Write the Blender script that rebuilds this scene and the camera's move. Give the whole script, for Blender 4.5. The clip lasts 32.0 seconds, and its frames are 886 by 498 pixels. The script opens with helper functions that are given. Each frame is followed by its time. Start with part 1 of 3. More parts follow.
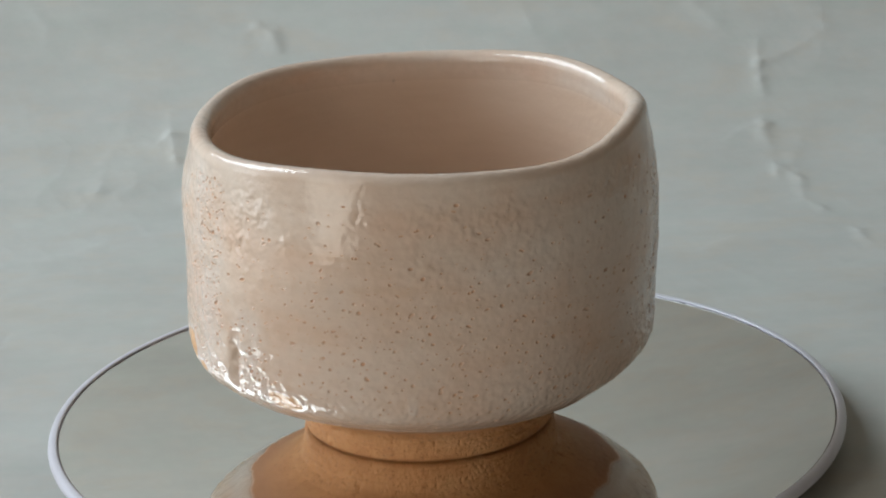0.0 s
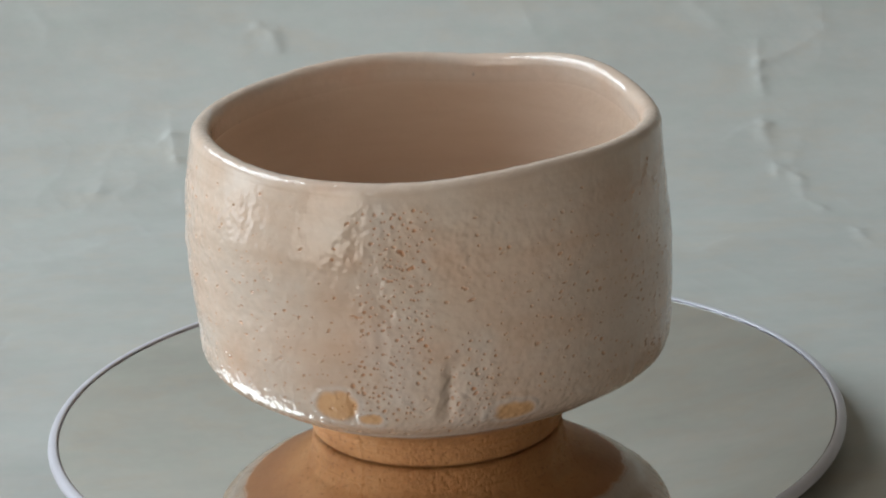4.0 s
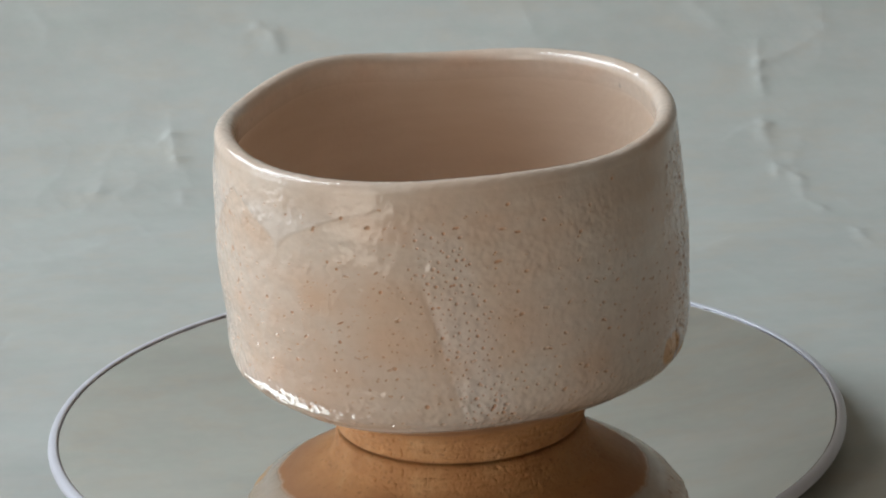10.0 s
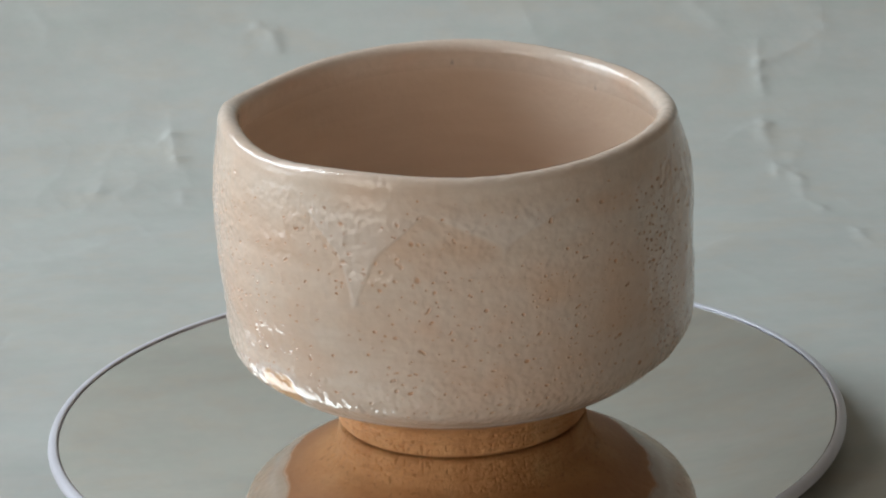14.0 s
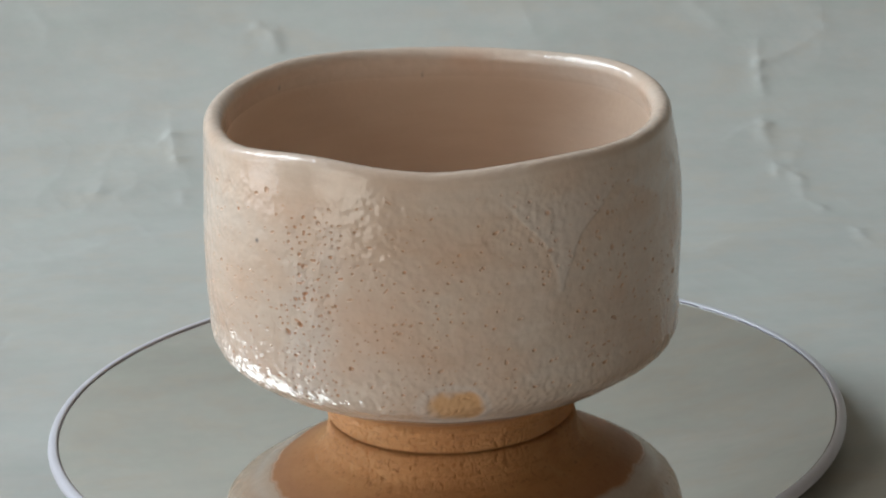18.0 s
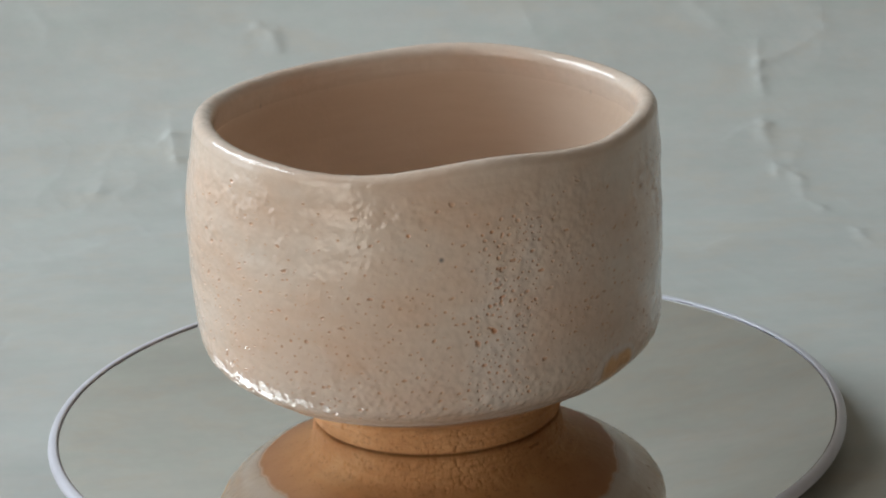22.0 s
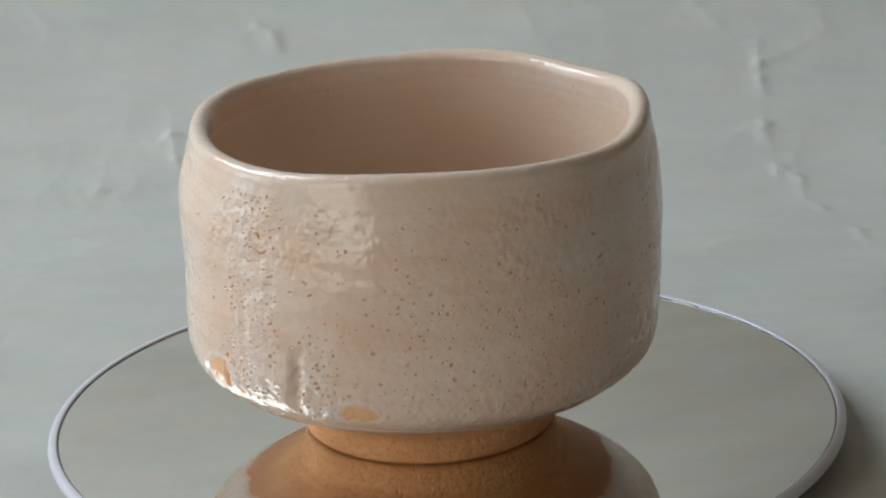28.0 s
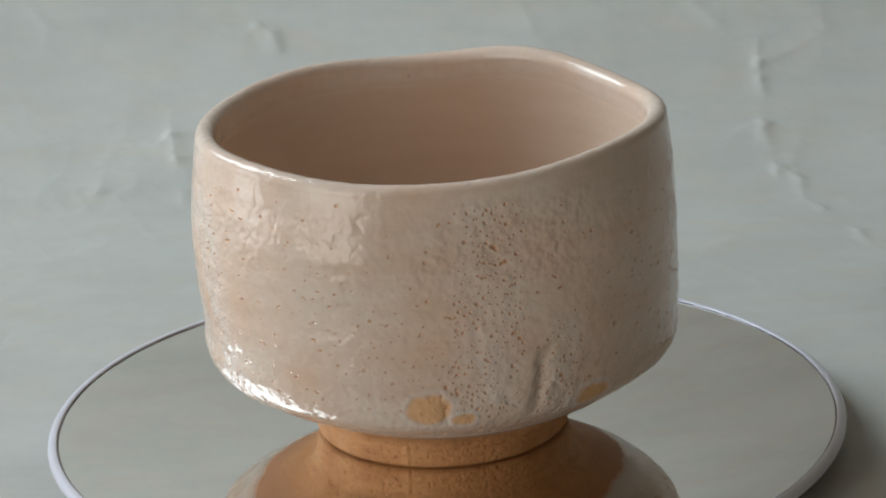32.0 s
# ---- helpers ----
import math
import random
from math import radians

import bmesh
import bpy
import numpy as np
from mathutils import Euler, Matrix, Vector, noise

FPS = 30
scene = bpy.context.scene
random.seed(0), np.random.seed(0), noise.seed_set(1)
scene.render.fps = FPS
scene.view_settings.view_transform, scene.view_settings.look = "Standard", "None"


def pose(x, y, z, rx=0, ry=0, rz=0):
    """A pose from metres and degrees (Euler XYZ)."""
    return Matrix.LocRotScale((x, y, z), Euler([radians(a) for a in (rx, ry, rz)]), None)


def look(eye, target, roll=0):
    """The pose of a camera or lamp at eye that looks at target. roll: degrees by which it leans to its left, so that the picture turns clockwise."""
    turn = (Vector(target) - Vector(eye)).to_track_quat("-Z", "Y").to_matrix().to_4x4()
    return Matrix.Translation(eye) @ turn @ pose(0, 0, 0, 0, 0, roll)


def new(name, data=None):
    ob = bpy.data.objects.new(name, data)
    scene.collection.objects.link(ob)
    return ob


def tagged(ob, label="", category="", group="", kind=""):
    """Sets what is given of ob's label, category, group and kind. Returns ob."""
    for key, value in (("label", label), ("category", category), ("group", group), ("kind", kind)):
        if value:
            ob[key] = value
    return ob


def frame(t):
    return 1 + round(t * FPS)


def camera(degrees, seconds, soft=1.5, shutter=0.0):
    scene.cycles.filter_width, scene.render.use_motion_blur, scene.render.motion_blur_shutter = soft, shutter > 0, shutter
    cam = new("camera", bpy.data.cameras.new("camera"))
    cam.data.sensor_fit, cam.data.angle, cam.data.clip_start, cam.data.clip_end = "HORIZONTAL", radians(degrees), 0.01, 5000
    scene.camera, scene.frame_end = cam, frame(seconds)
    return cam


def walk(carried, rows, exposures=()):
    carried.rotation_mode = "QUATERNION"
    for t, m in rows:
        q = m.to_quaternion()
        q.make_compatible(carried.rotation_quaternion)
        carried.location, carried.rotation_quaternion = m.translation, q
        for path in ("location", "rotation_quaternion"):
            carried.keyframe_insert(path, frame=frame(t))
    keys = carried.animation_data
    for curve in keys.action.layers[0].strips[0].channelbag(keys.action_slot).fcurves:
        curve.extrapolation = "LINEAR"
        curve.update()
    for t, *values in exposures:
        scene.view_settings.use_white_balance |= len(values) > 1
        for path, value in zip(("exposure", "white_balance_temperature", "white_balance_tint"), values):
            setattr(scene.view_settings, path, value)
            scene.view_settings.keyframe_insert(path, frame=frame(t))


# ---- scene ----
# ---- camera ----
CLIP = 32.0
cam = camera(15.51, CLIP, soft=2.1)
VIEW = look((0.0, -0.7595, 0.3102), (0.001, 0.0, 0.0440), -2.55)
walk(cam, [(0, VIEW), (CLIP, VIEW)])

# ---- world, sun, window light ----
TABLE_Z, FLOOR_Z, CEIL_Z = -0.0125, -0.79, 2.45
WALL_L, WALL_R, WALL_B, WALL_F = -1.00, 2.10, 1.70, -2.80
WINDOWS = [(-1.65, -0.63), (-0.23, 1.12)]
SILL_Z, HEAD_Z = -0.60, 2.00

world = bpy.data.worlds.new("sky")
world.use_nodes = True
scene.world = world
sky = world.node_tree.nodes.new("ShaderNodeTexSky")
sky.sky_type, sky.sun_disc = "NISHITA", False
sky.sun_elevation, sky.sun_rotation = radians(70), radians(58)
back = world.node_tree.nodes["Background"]
back.inputs["Strength"].default_value = 0.10
world.node_tree.links.new(sky.outputs[0], back.inputs[0])

sun = new("sun", bpy.data.lights.new("sun", "SUN"))
sun.data.energy, sun.data.angle, sun.data.color = 3.5, radians(0.5), (1.0, 0.93, 0.82)
sun.matrix_world = look((0.9, 0.55, 3.0), (0, 0, 0))

# daylight in the windows: open sky high in the one beside the table, the bright ground low in it, a veil of trees in the other
for y0, y1, z0, z1, power, colour in ((*WINDOWS[0], -0.22, 1.05, 9.2, (1.0, 0.92, 0.785)), (0.05, 1.10, 0.66, 1.86, 30.2, (0.80, 0.925, 1.0)), (-0.17, 0.27, -0.08, 0.40, 1.15, (0.82, 0.92, 1.0))):
    lamp = new("window_light", bpy.data.lights.new("window_light", "AREA"))
    lamp.data.shape, lamp.data.size, lamp.data.size_y = "RECTANGLE", y1 - y0 - 0.10, z1 - z0
    lamp.data.energy, lamp.data.color = power, colour
    at = (WALL_L - 0.02, (y0 + y1) / 2, (z0 + z1) / 2)
    lamp.matrix_world = look(at, (at[0] + 1, at[1], at[2]))
scene.view_settings.exposure = 0.46


# ---- materials ----
def material(name):
    m = bpy.data.materials.new(name)
    m.use_nodes = True
    nt = m.node_tree
    return m, nt, nt.nodes["Principled BSDF"]


def node(nt, kind, **settings):
    n = nt.nodes.new(kind)
    for key, value in settings.items():
        n.inputs[key].default_value = value
    return n


def ramp(nt, source, stops):
    r = nt.nodes.new("ShaderNodeValToRGB")
    while len(r.color_ramp.elements) < len(stops):
        r.color_ramp.elements.new(0.5)
    for e, (at, c) in zip(r.color_ramp.elements, stops):
        e.position, e.color = at, (*c, 1) if len(c) == 3 else c
    nt.links.new(source, r.inputs[0])
    return r.outputs[0]


def mixed(nt, fac, a, b, blend="MIX"):
    m = nt.nodes.new("ShaderNodeMix")
    m.data_type, m.blend_type = "RGBA", blend
    for socket, v in ((m.inputs[0], fac), (m.inputs[6], a), (m.inputs[7], b)):
        if isinstance(v, bpy.types.NodeSocket):
            nt.links.new(v, socket)
        elif isinstance(v, tuple):
            socket.default_value = (*v, 1)
        else:
            socket.default_value = v
    return m.outputs[2]


def noise_of(nt, scale, detail=4.0, rough=0.55, stretch=(1, 1, 1)):
    co = nt.nodes.new("ShaderNodeTexCoord")
    mp = nt.nodes.new("ShaderNodeMapping")
    mp.inputs["Scale"].default_value = stretch
    nt.links.new(co.outputs["Object"], mp.inputs[0])
    n = node(nt, "ShaderNodeTexNoise", Scale=scale, Detail=detail, Roughness=rough)
    nt.links.new(mp.outputs[0], n.inputs["Vector"])
    return n.outputs["Fac"]


def bumped(nt, bsdf, height, strength, distance):
    b = node(nt, "ShaderNodeBump", Strength=strength, Distance=distance)
    nt.links.new(height, b.inputs["Height"])
    nt.links.new(b.outputs[0], bsdf.inputs["Normal"])
    return b


def attribute(nt, name):
    a = nt.nodes.new("ShaderNodeAttribute")
    a.attribute_name = name
    return a.outputs["Fac"]


def clay_colour(nt):
    col = ramp(nt, noise_of(nt, 90, 5, 0.6), [(0.3, (0.60, 0.29, 0.115)), (0.55, (0.71, 0.37, 0.16)), (0.75, (0.77, 0.445, 0.215))])
    speck = ramp(nt, noise_of(nt, 700, 3, 0.6, (1, 1, 1.3)), [(0.33, (0.55, 0.45, 0.40)), (0.41, (1, 1, 1))])
    return mixed(nt, 0.5, col, speck, "MULTIPLY")


def glaze_material():
    m, nt, b = material("cream_shino_glaze")
    blotch = ramp(nt, noise_of(nt, 38, 3, 0.5, (1, 1, 1.6)), [(0.30, (0.70, 0.585, 0.495)), (0.52, (0.69, 0.54, 0.435)), (0.74, (0.685, 0.485, 0.365))])
    fine = ramp(nt, noise_of(nt, 420, 3), [(0.3, (0.93, 0.92, 0.91)), (0.7, (1.0, 1.0, 1.0))])
    col = mixed(nt, 1.0, blotch, fine, "MULTIPLY")
    lines = ramp(nt, noise_of(nt, 60, 4, 0.6, (0.35, 0.35, 4.5)), [(0.34, (0.94, 0.905, 0.87)), (0.58, (1, 1, 1))])
    col = mixed(nt, 0.75, col, lines, "MULTIPLY")
    col = mixed(nt, attribute(nt, "blush"), col, (0.67, 0.43, 0.29))
    col = mixed(nt, attribute(nt, "milk"), col, (0.73, 0.675, 0.64))
    # tan inner glaze, deepened to hold some of the hollow's shade
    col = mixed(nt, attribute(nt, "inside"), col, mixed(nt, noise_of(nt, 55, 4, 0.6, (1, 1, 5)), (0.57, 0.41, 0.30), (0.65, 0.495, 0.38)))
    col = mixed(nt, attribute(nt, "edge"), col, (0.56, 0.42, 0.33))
    col = mixed(nt, attribute(nt, "pit"), col, (0.54, 0.235, 0.105))
    amber = ramp(nt, noise_of(nt, 260, 5, 0.65), [(0.3, (0.66, 0.335, 0.13)), (0.7, (0.77, 0.44, 0.205))])
    col = mixed(nt, attribute(nt, "bare"), col, amber)
    # reddish clay, darkened for the shade under the bowl
    under = mixed(nt, noise_of(nt, 120, 4, 0.6), (0.43, 0.195, 0.085), (0.55, 0.275, 0.135))
    under = mixed(nt, attribute(nt, "flash_shade"), clay_colour(nt), under)
    col = mixed(nt, attribute(nt, "clay"), col, under)
    col = mixed(nt, attribute(nt, "iron"), col, (0.10, 0.10, 0.115))
    nt.links.new(col, b.inputs["Base Color"])
    dull = mixed(nt, attribute(nt, "bare"), mixed(nt, noise_of(nt, 70, 3), (0.06, 0.06, 0.06), (0.13, 0.13, 0.13)), (0.30, 0.30, 0.30))
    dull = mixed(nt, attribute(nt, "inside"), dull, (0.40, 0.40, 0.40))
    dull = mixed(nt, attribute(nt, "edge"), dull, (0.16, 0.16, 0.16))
    nt.links.new(mixed(nt, attribute(nt, "clay"), dull, (0.55, 0.55, 0.55)), b.inputs["Roughness"])
    b.inputs["IOR"].default_value = 1.44
    bumped(nt, b, noise_of(nt, 520, 3, 0.5), 0.30, 0.0005)
    return m


def clay_material():
    m, nt, b = material("toasted_orange_clay")
    nt.links.new(clay_colour(nt), b.inputs["Base Color"])
    b.inputs["Roughness"].default_value = 0.62
    bumped(nt, b, noise_of(nt, 560, 5, 0.7, (1, 1, 0.9)), 0.55, 0.0013)
    return m


def mirror_material():
    m, nt, b = material("mirror_glass")
    b.inputs["Base Color"].default_value = (0.83, 0.80, 0.75, 1)
    b.inputs["Metallic"].default_value = 1.0
    smear = ramp(nt, noise_of(nt, 30, 4, 0.6), [(0.4, (0.010,) * 3), (0.8, (0.035,) * 3)])
    nt.links.new(smear, b.inputs["Roughness"])
    return m


def plastic_material(name, colour, rough):
    m, nt, b = material(name)
    tint = ramp(nt, noise_of(nt, 120, 3), [(0.3, tuple(0.94 * c for c in colour)), (0.7, colour)])
    nt.links.new(tint, b.inputs["Base Color"])
    b.inputs["Roughness"].default_value = rough
    bumped(nt, b, noise_of(nt, 400, 2), 0.05, 0.0004)
    return m


def paper_material():
    m, nt, b = material("crumpled_grey_green_paper")
    wash = ramp(nt, noise_of(nt, 7, 5, 0.6, (1, 2.2, 1)), [(0.30, (0.445, 0.43, 0.395)), (0.5, (0.475, 0.46, 0.425)), (0.72, (0.505, 0.49, 0.46))])
    streak = ramp(nt, noise_of(nt, 22, 5, 0.6, (0.7, 1.6, 1.2)), [(0.32, (0.925, 0.93, 0.92)), (0.66, (1.01, 1.015, 1.0))])
    fibre = ramp(nt, noise_of(nt, 160, 4, 0.6), [(0.3, (0.95, 0.95, 0.95)), (0.7, (1.0, 1.0, 1.0))])
    mottle = ramp(nt, noise_of(nt, 55, 4, 0.65, (0.8, 1.3, 1)), [(0.36, (1.03, 0.985, 0.945)), (0.50, (1.0, 1.0, 1.0)), (0.64, (0.975, 1.005, 1.0))])
    wash = mixed(nt, 0.85, wash, mottle, "MULTIPLY")
    col = mixed(nt, 1.0, mixed(nt, 1.0, wash, streak, "MULTIPLY"), fibre, "MULTIPLY")
    col = mixed(nt, attribute(nt, "worn"), col, (0.62, 0.615, 0.59))
    nt.links.new(col, b.inputs["Base Color"])
    b.inputs["Roughness"].default_value = 0.75
    # fine crinkles: bent cell edges under a soft grain
    co = nt.nodes.new("ShaderNodeTexCoord")
    warp = node(nt, "ShaderNodeTexNoise", Scale=26.0, Detail=4.0)
    nt.links.new(co.outputs["Object"], warp.inputs["Vector"])
    bent = mixed(nt, 0.015, co.outputs["Object"], warp.outputs["Color"], "ADD")
    cells = node(nt, "ShaderNodeTexVoronoi", Scale=34.0)
    cells.feature = "DISTANCE_TO_EDGE"
    nt.links.new(bent, cells.inputs["Vector"])
    edge = ramp(nt, cells.outputs["Distance"], [(0.0, (0.5, 0.5, 0.5)), (0.10, (0.16, 0.16, 0.16)), (0.4, (0, 0, 0))])
    some = ramp(nt, noise_of(nt, 11, 3, 0.5), [(0.50, (0, 0, 0)), (0.70, (1, 1, 1))])
    height = mixed(nt, 0.5, mixed(nt, 1.0, edge, some, "MULTIPLY"), noise_of(nt, 90, 6, 0.6, (1, 1.2, 1)), "ADD")
    bumped(nt, b, height, 0.22, 0.0016)
    return m


def plain_material(name, dark, light, scale, rough):
    m, nt, b = material(name)
    nt.links.new(ramp(nt, noise_of(nt, scale, 5, 0.6), [(0.3, dark), (0.7, light)]), b.inputs["Base Color"])
    b.inputs["Roughness"].default_value = rough
    bumped(nt, b, noise_of(nt, scale * 12, 3), 0.15, 0.003)
    return m


GLAZE, CLAY, MIRROR, PAPER = glaze_material(), clay_material(), mirror_material(), paper_material()
RIM_WHITE = plastic_material("white_gloss_plastic", (0.58, 0.555, 0.595), 0.28)
# colour of the dark reflected line along the mirror's edge
EDGE_DARK = plastic_material("dark_brown_edge_line", (0.24, 0.20, 0.20), 0.6)
BASE_WHITE = plastic_material("white_satin_plastic", (0.62, 0.62, 0.63), 0.4)
PLASTER = plain_material("warm_white_plaster", (0.27, 0.23, 0.18), (0.325, 0.28, 0.225), 3, 0.9)
BOARDS = plain_material("brown_floor_wood", (0.16, 0.09, 0.05), (0.26, 0.16, 0.09), 6, 0.5)
TERRACE = plain_material("pale_dry_ground", (0.27, 0.265, 0.24), (0.36, 0.355, 0.33), 0.8, 0.9)
TABLE_WOOD = plain_material("pale_table_wood", (0.36, 0.25, 0.15), (0.46, 0.33, 0.21), 8, 0.5)
PAINT = plain_material("white_window_paint", (0.70, 0.70, 0.68), (0.78, 0.78, 0.76), 20, 0.4)


# ---- mesh helpers ----
def part(name, bm, mat, parent=None, label="", smooth=False):
    me = bpy.data.meshes.new(name)
    bm.to_mesh(me)
    bm.free()
    return placed(name, me, mat, parent, label, smooth)


def placed(name, me, mat, parent=None, label="", smooth=False):
    me.materials.append(mat)
    if smooth:
        me.polygons.foreach_set("use_smooth", [True] * len(me.polygons))
    ob = new(name, me)
    ob.parent = parent
    return tagged(ob, label=label)


def box(bm, x0, x1, y0, y1, z0, z1, bevel=0.0):
    r = bmesh.ops.create_cube(bm, size=1, matrix=Matrix.Translation(((x0 + x1) / 2, (y0 + y1) / 2, (z0 + z1) / 2)) @ Matrix.Diagonal((x1 - x0, y1 - y0, z1 - z0, 1)))
    if bevel:
        edges = list({e for v in r["verts"] for e in v.link_edges})
        bmesh.ops.bevel(bm, geom=edges, offset=bevel, segments=2, affect="EDGES", profile=0.6)
    return bm


def lathe(bm, profile, steps=128, closed=False):
    """Turns a profile of (radius, height) about the z axis."""
    rings = []
    for r, z in profile:
        if r < 1e-6:
            rings.append([bm.verts.new((0, 0, z))] * steps)
        else:
            rings.append([bm.verts.new((r * math.cos(2 * math.pi * i / steps), r * math.sin(2 * math.pi * i / steps), z)) for i in range(steps)])
    pairs = list(zip(rings, rings[1:])) + ([(rings[-1], rings[0])] if closed else [])
    for a, b in pairs:
        for i in range(steps):
            j = (i + 1) % steps
            face = [v for k, v in enumerate((a[i], a[j], b[j], b[i])) if v not in (a[i], a[j], b[j], b[i])[:k]]
            if len(face) > 2:
                bm.faces.new(face)
    bmesh.ops.recalc_face_normals(bm, faces=bm.faces)
    return bm


def arc(cr, cz, radius, a0, a1, n):
    return [(cr + radius * math.cos(radians(a0 + (a1 - a0) * i / n)), cz + radius * math.sin(radians(a0 + (a1 - a0) * i / n))) for i in range(n + 1)]


def grid_mesh(name, X, wrap):
    """A mesh from an array of places, rows x columns x 3; wrap joins the last column to the first."""
    rows, cols = X.shape[:2]
    i, j = np.meshgrid(np.arange(rows - 1), np.arange(cols if wrap else cols - 1), indexing="ij")
    k = (j + 1) % cols
    quads = np.stack([i * cols + j, i * cols + k, (i + 1) * cols + k, (i + 1) * cols + j], -1).reshape(-1, 4)
    me = bpy.data.meshes.new(name)
    me.vertices.add(rows * cols)
    me.vertices.foreach_set("co", X.astype(np.float32).ravel())
    me.loops.add(quads.size)
    me.loops.foreach_set("vertex_index", quads.astype(np.int32).ravel())
    me.polygons.add(len(quads))
    me.polygons.foreach_set("loop_start", np.arange(0, quads.size, 4, dtype=np.int32))
    me.update(calc_edges=True)
    return me


def give(me, name, values):
    a = me.attributes.new(name, "FLOAT", "POINT")
    a.data.foreach_set("value", np.clip(values, 0, 1).astype(np.float32).ravel())


# ---- the room round the table ----
def build_room():
    bm = box(bmesh.new(), WALL_L - 0.15, WALL_R + 0.15, WALL_F - 0.15, WALL_B + 0.15, FLOOR_Z - 0.1, FLOOR_Z)
    tagged(part("floor", bm, BOARDS), "brown wooden floor under the table", "floor", kind="structure")
    bm = bmesh.new()
    bmesh.ops.create_grid(bm, x_segments=40, y_segments=40, size=400, matrix=Matrix.Translation((0, 0, FLOOR_Z - 0.12)))
    tagged(part("ground", bm, TERRACE), "pale sunlit ground outside the windows", "ground", kind="structure")
    bm = box(bmesh.new(), WALL_L - 0.15, WALL_R + 0.15, WALL_F - 0.15, WALL_B + 0.15, CEIL_Z, CEIL_Z + 0.1)
    tagged(part("ceiling", bm, PLASTER), "plain warm white plaster ceiling", "ceiling", kind="structure")
    for name, x0, x1, y0, y1 in (("wall_north", WALL_L, WALL_R, WALL_B, WALL_B + 0.15), ("wall_south", WALL_L, WALL_R, WALL_F - 0.15, WALL_F), ("wall_east", WALL_R, WALL_R + 0.15, WALL_F - 0.15, WALL_B + 0.15)):
        tagged(part(name, box(bmesh.new(), x0, x1, y0, y1, FLOOR_Z, CEIL_Z), PLASTER), "plain warm white plaster wall", "wall", kind="structure")
    bm = bmesh.new()
    x0, x1 = WALL_L - 0.15, WALL_L
    box(bm, x0, x1, WALL_F - 0.15, WALL_B + 0.15, FLOOR_Z, SILL_Z)
    box(bm, x0, x1, WALL_F - 0.15, WALL_B + 0.15, HEAD_Z, CEIL_Z)
    ys = [WALL_F - 0.15] + [y for w in WINDOWS for y in w] + [WALL_B + 0.15]
    for a, b in zip(ys[::2], ys[1::2]):
        box(bm, x0, x1, a, b, SILL_Z, HEAD_Z)
    tagged(part("wall_west", bm, PLASTER), "warm white plaster wall with two window openings", "wall", kind="structure")
    for i, (y0, y1) in enumerate(WINDOWS):
        frame_ob = new("window_%d" % (i + 1))
        frame_ob.location = (WALL_L - 0.08, (y0 + y1) / 2, SILL_Z)
        tagged(frame_ob, "white painted window that lets in soft daylight", "window", kind="structure")
        w, h = (y1 - y0) / 2, HEAD_Z - SILL_Z
        bm = bmesh.new()
        for a, b, c, d in ((-w, -w + 0.04, 0, h), (w - 0.04, w, 0, h), (-w + 0.04, w - 0.04, 0, 0.04), (-w + 0.04, w - 0.04, h - 0.04, h)):
            box(bm, -0.03, 0.03, a, b, c, d)
        part("window_frame", bm, PAINT, frame_ob)


def build_table():
    table = new("table")
    table.location = (0.1, 0.1, FLOOR_Z)
    top = TABLE_Z - 0.003 - FLOOR_Z
    tagged(table, "pale wooden table covered by a paper sheet", "table")
    part("tabletop", box(bmesh.new(), -0.45, 0.75, -0.5, 0.55, top - 0.03, top, 0.003), TABLE_WOOD, table)
    for sx in (-0.40, 0.70):
        for sy in (-0.45, 0.50):
            part("leg", box(bmesh.new(), sx - 0.03, sx + 0.03, sy - 0.03, sy + 0.03, 0, top - 0.03, 0.003), TABLE_WOOD, table)


# ---- the paper sweep behind the bowl ----
FLAT_Y, BEND, LEAN = 0.16, 0.30, radians(43)
# Sharp creases: places along the sheet (across, and from front to back), width, height.
FOLDS_EAST = [
    ([(0.1082, 0.2780), (0.1070, 0.2669), (0.1067, 0.2566), (0.1064, 0.2404), (0.1043, 0.2323), (0.1056, 0.2131), (0.1051, 0.1982)], 0.0032, 0.0011),
    ([(0.1080, 0.2021), (0.1125, 0.1934), (0.1111, 0.1790), (0.1163, 0.1697), (0.1229, 0.1513), (0.1268, 0.1347)], 0.0028, 0.0009),
    ([(0.1079, 0.2646), (0.1187, 0.2723), (0.1276, 0.2790)], 0.0045, 0.0012),
    ([(0.1043, 0.2335), (0.0935, 0.2252)], 0.005, 0.001),
    ([(0.1056, 0.2131), (0.1113, 0.2107), (0.1116, 0.1932)], 0.003, 0.0006),
    ([(0.0863, 0.3038), (0.0948, 0.2893)], 0.005, 0.001),
    ([(0.1269, 0.2922), (0.1316, 0.2832)], 0.005, 0.0009),
    ([(0.0944, 0.0908), (0.1121, 0.1082), (0.1250, 0.1084)], 0.006, 0.0008),
    ([(0.0770, 0.1402), (0.0875, 0.1501)], 0.005, 0.0008),
]
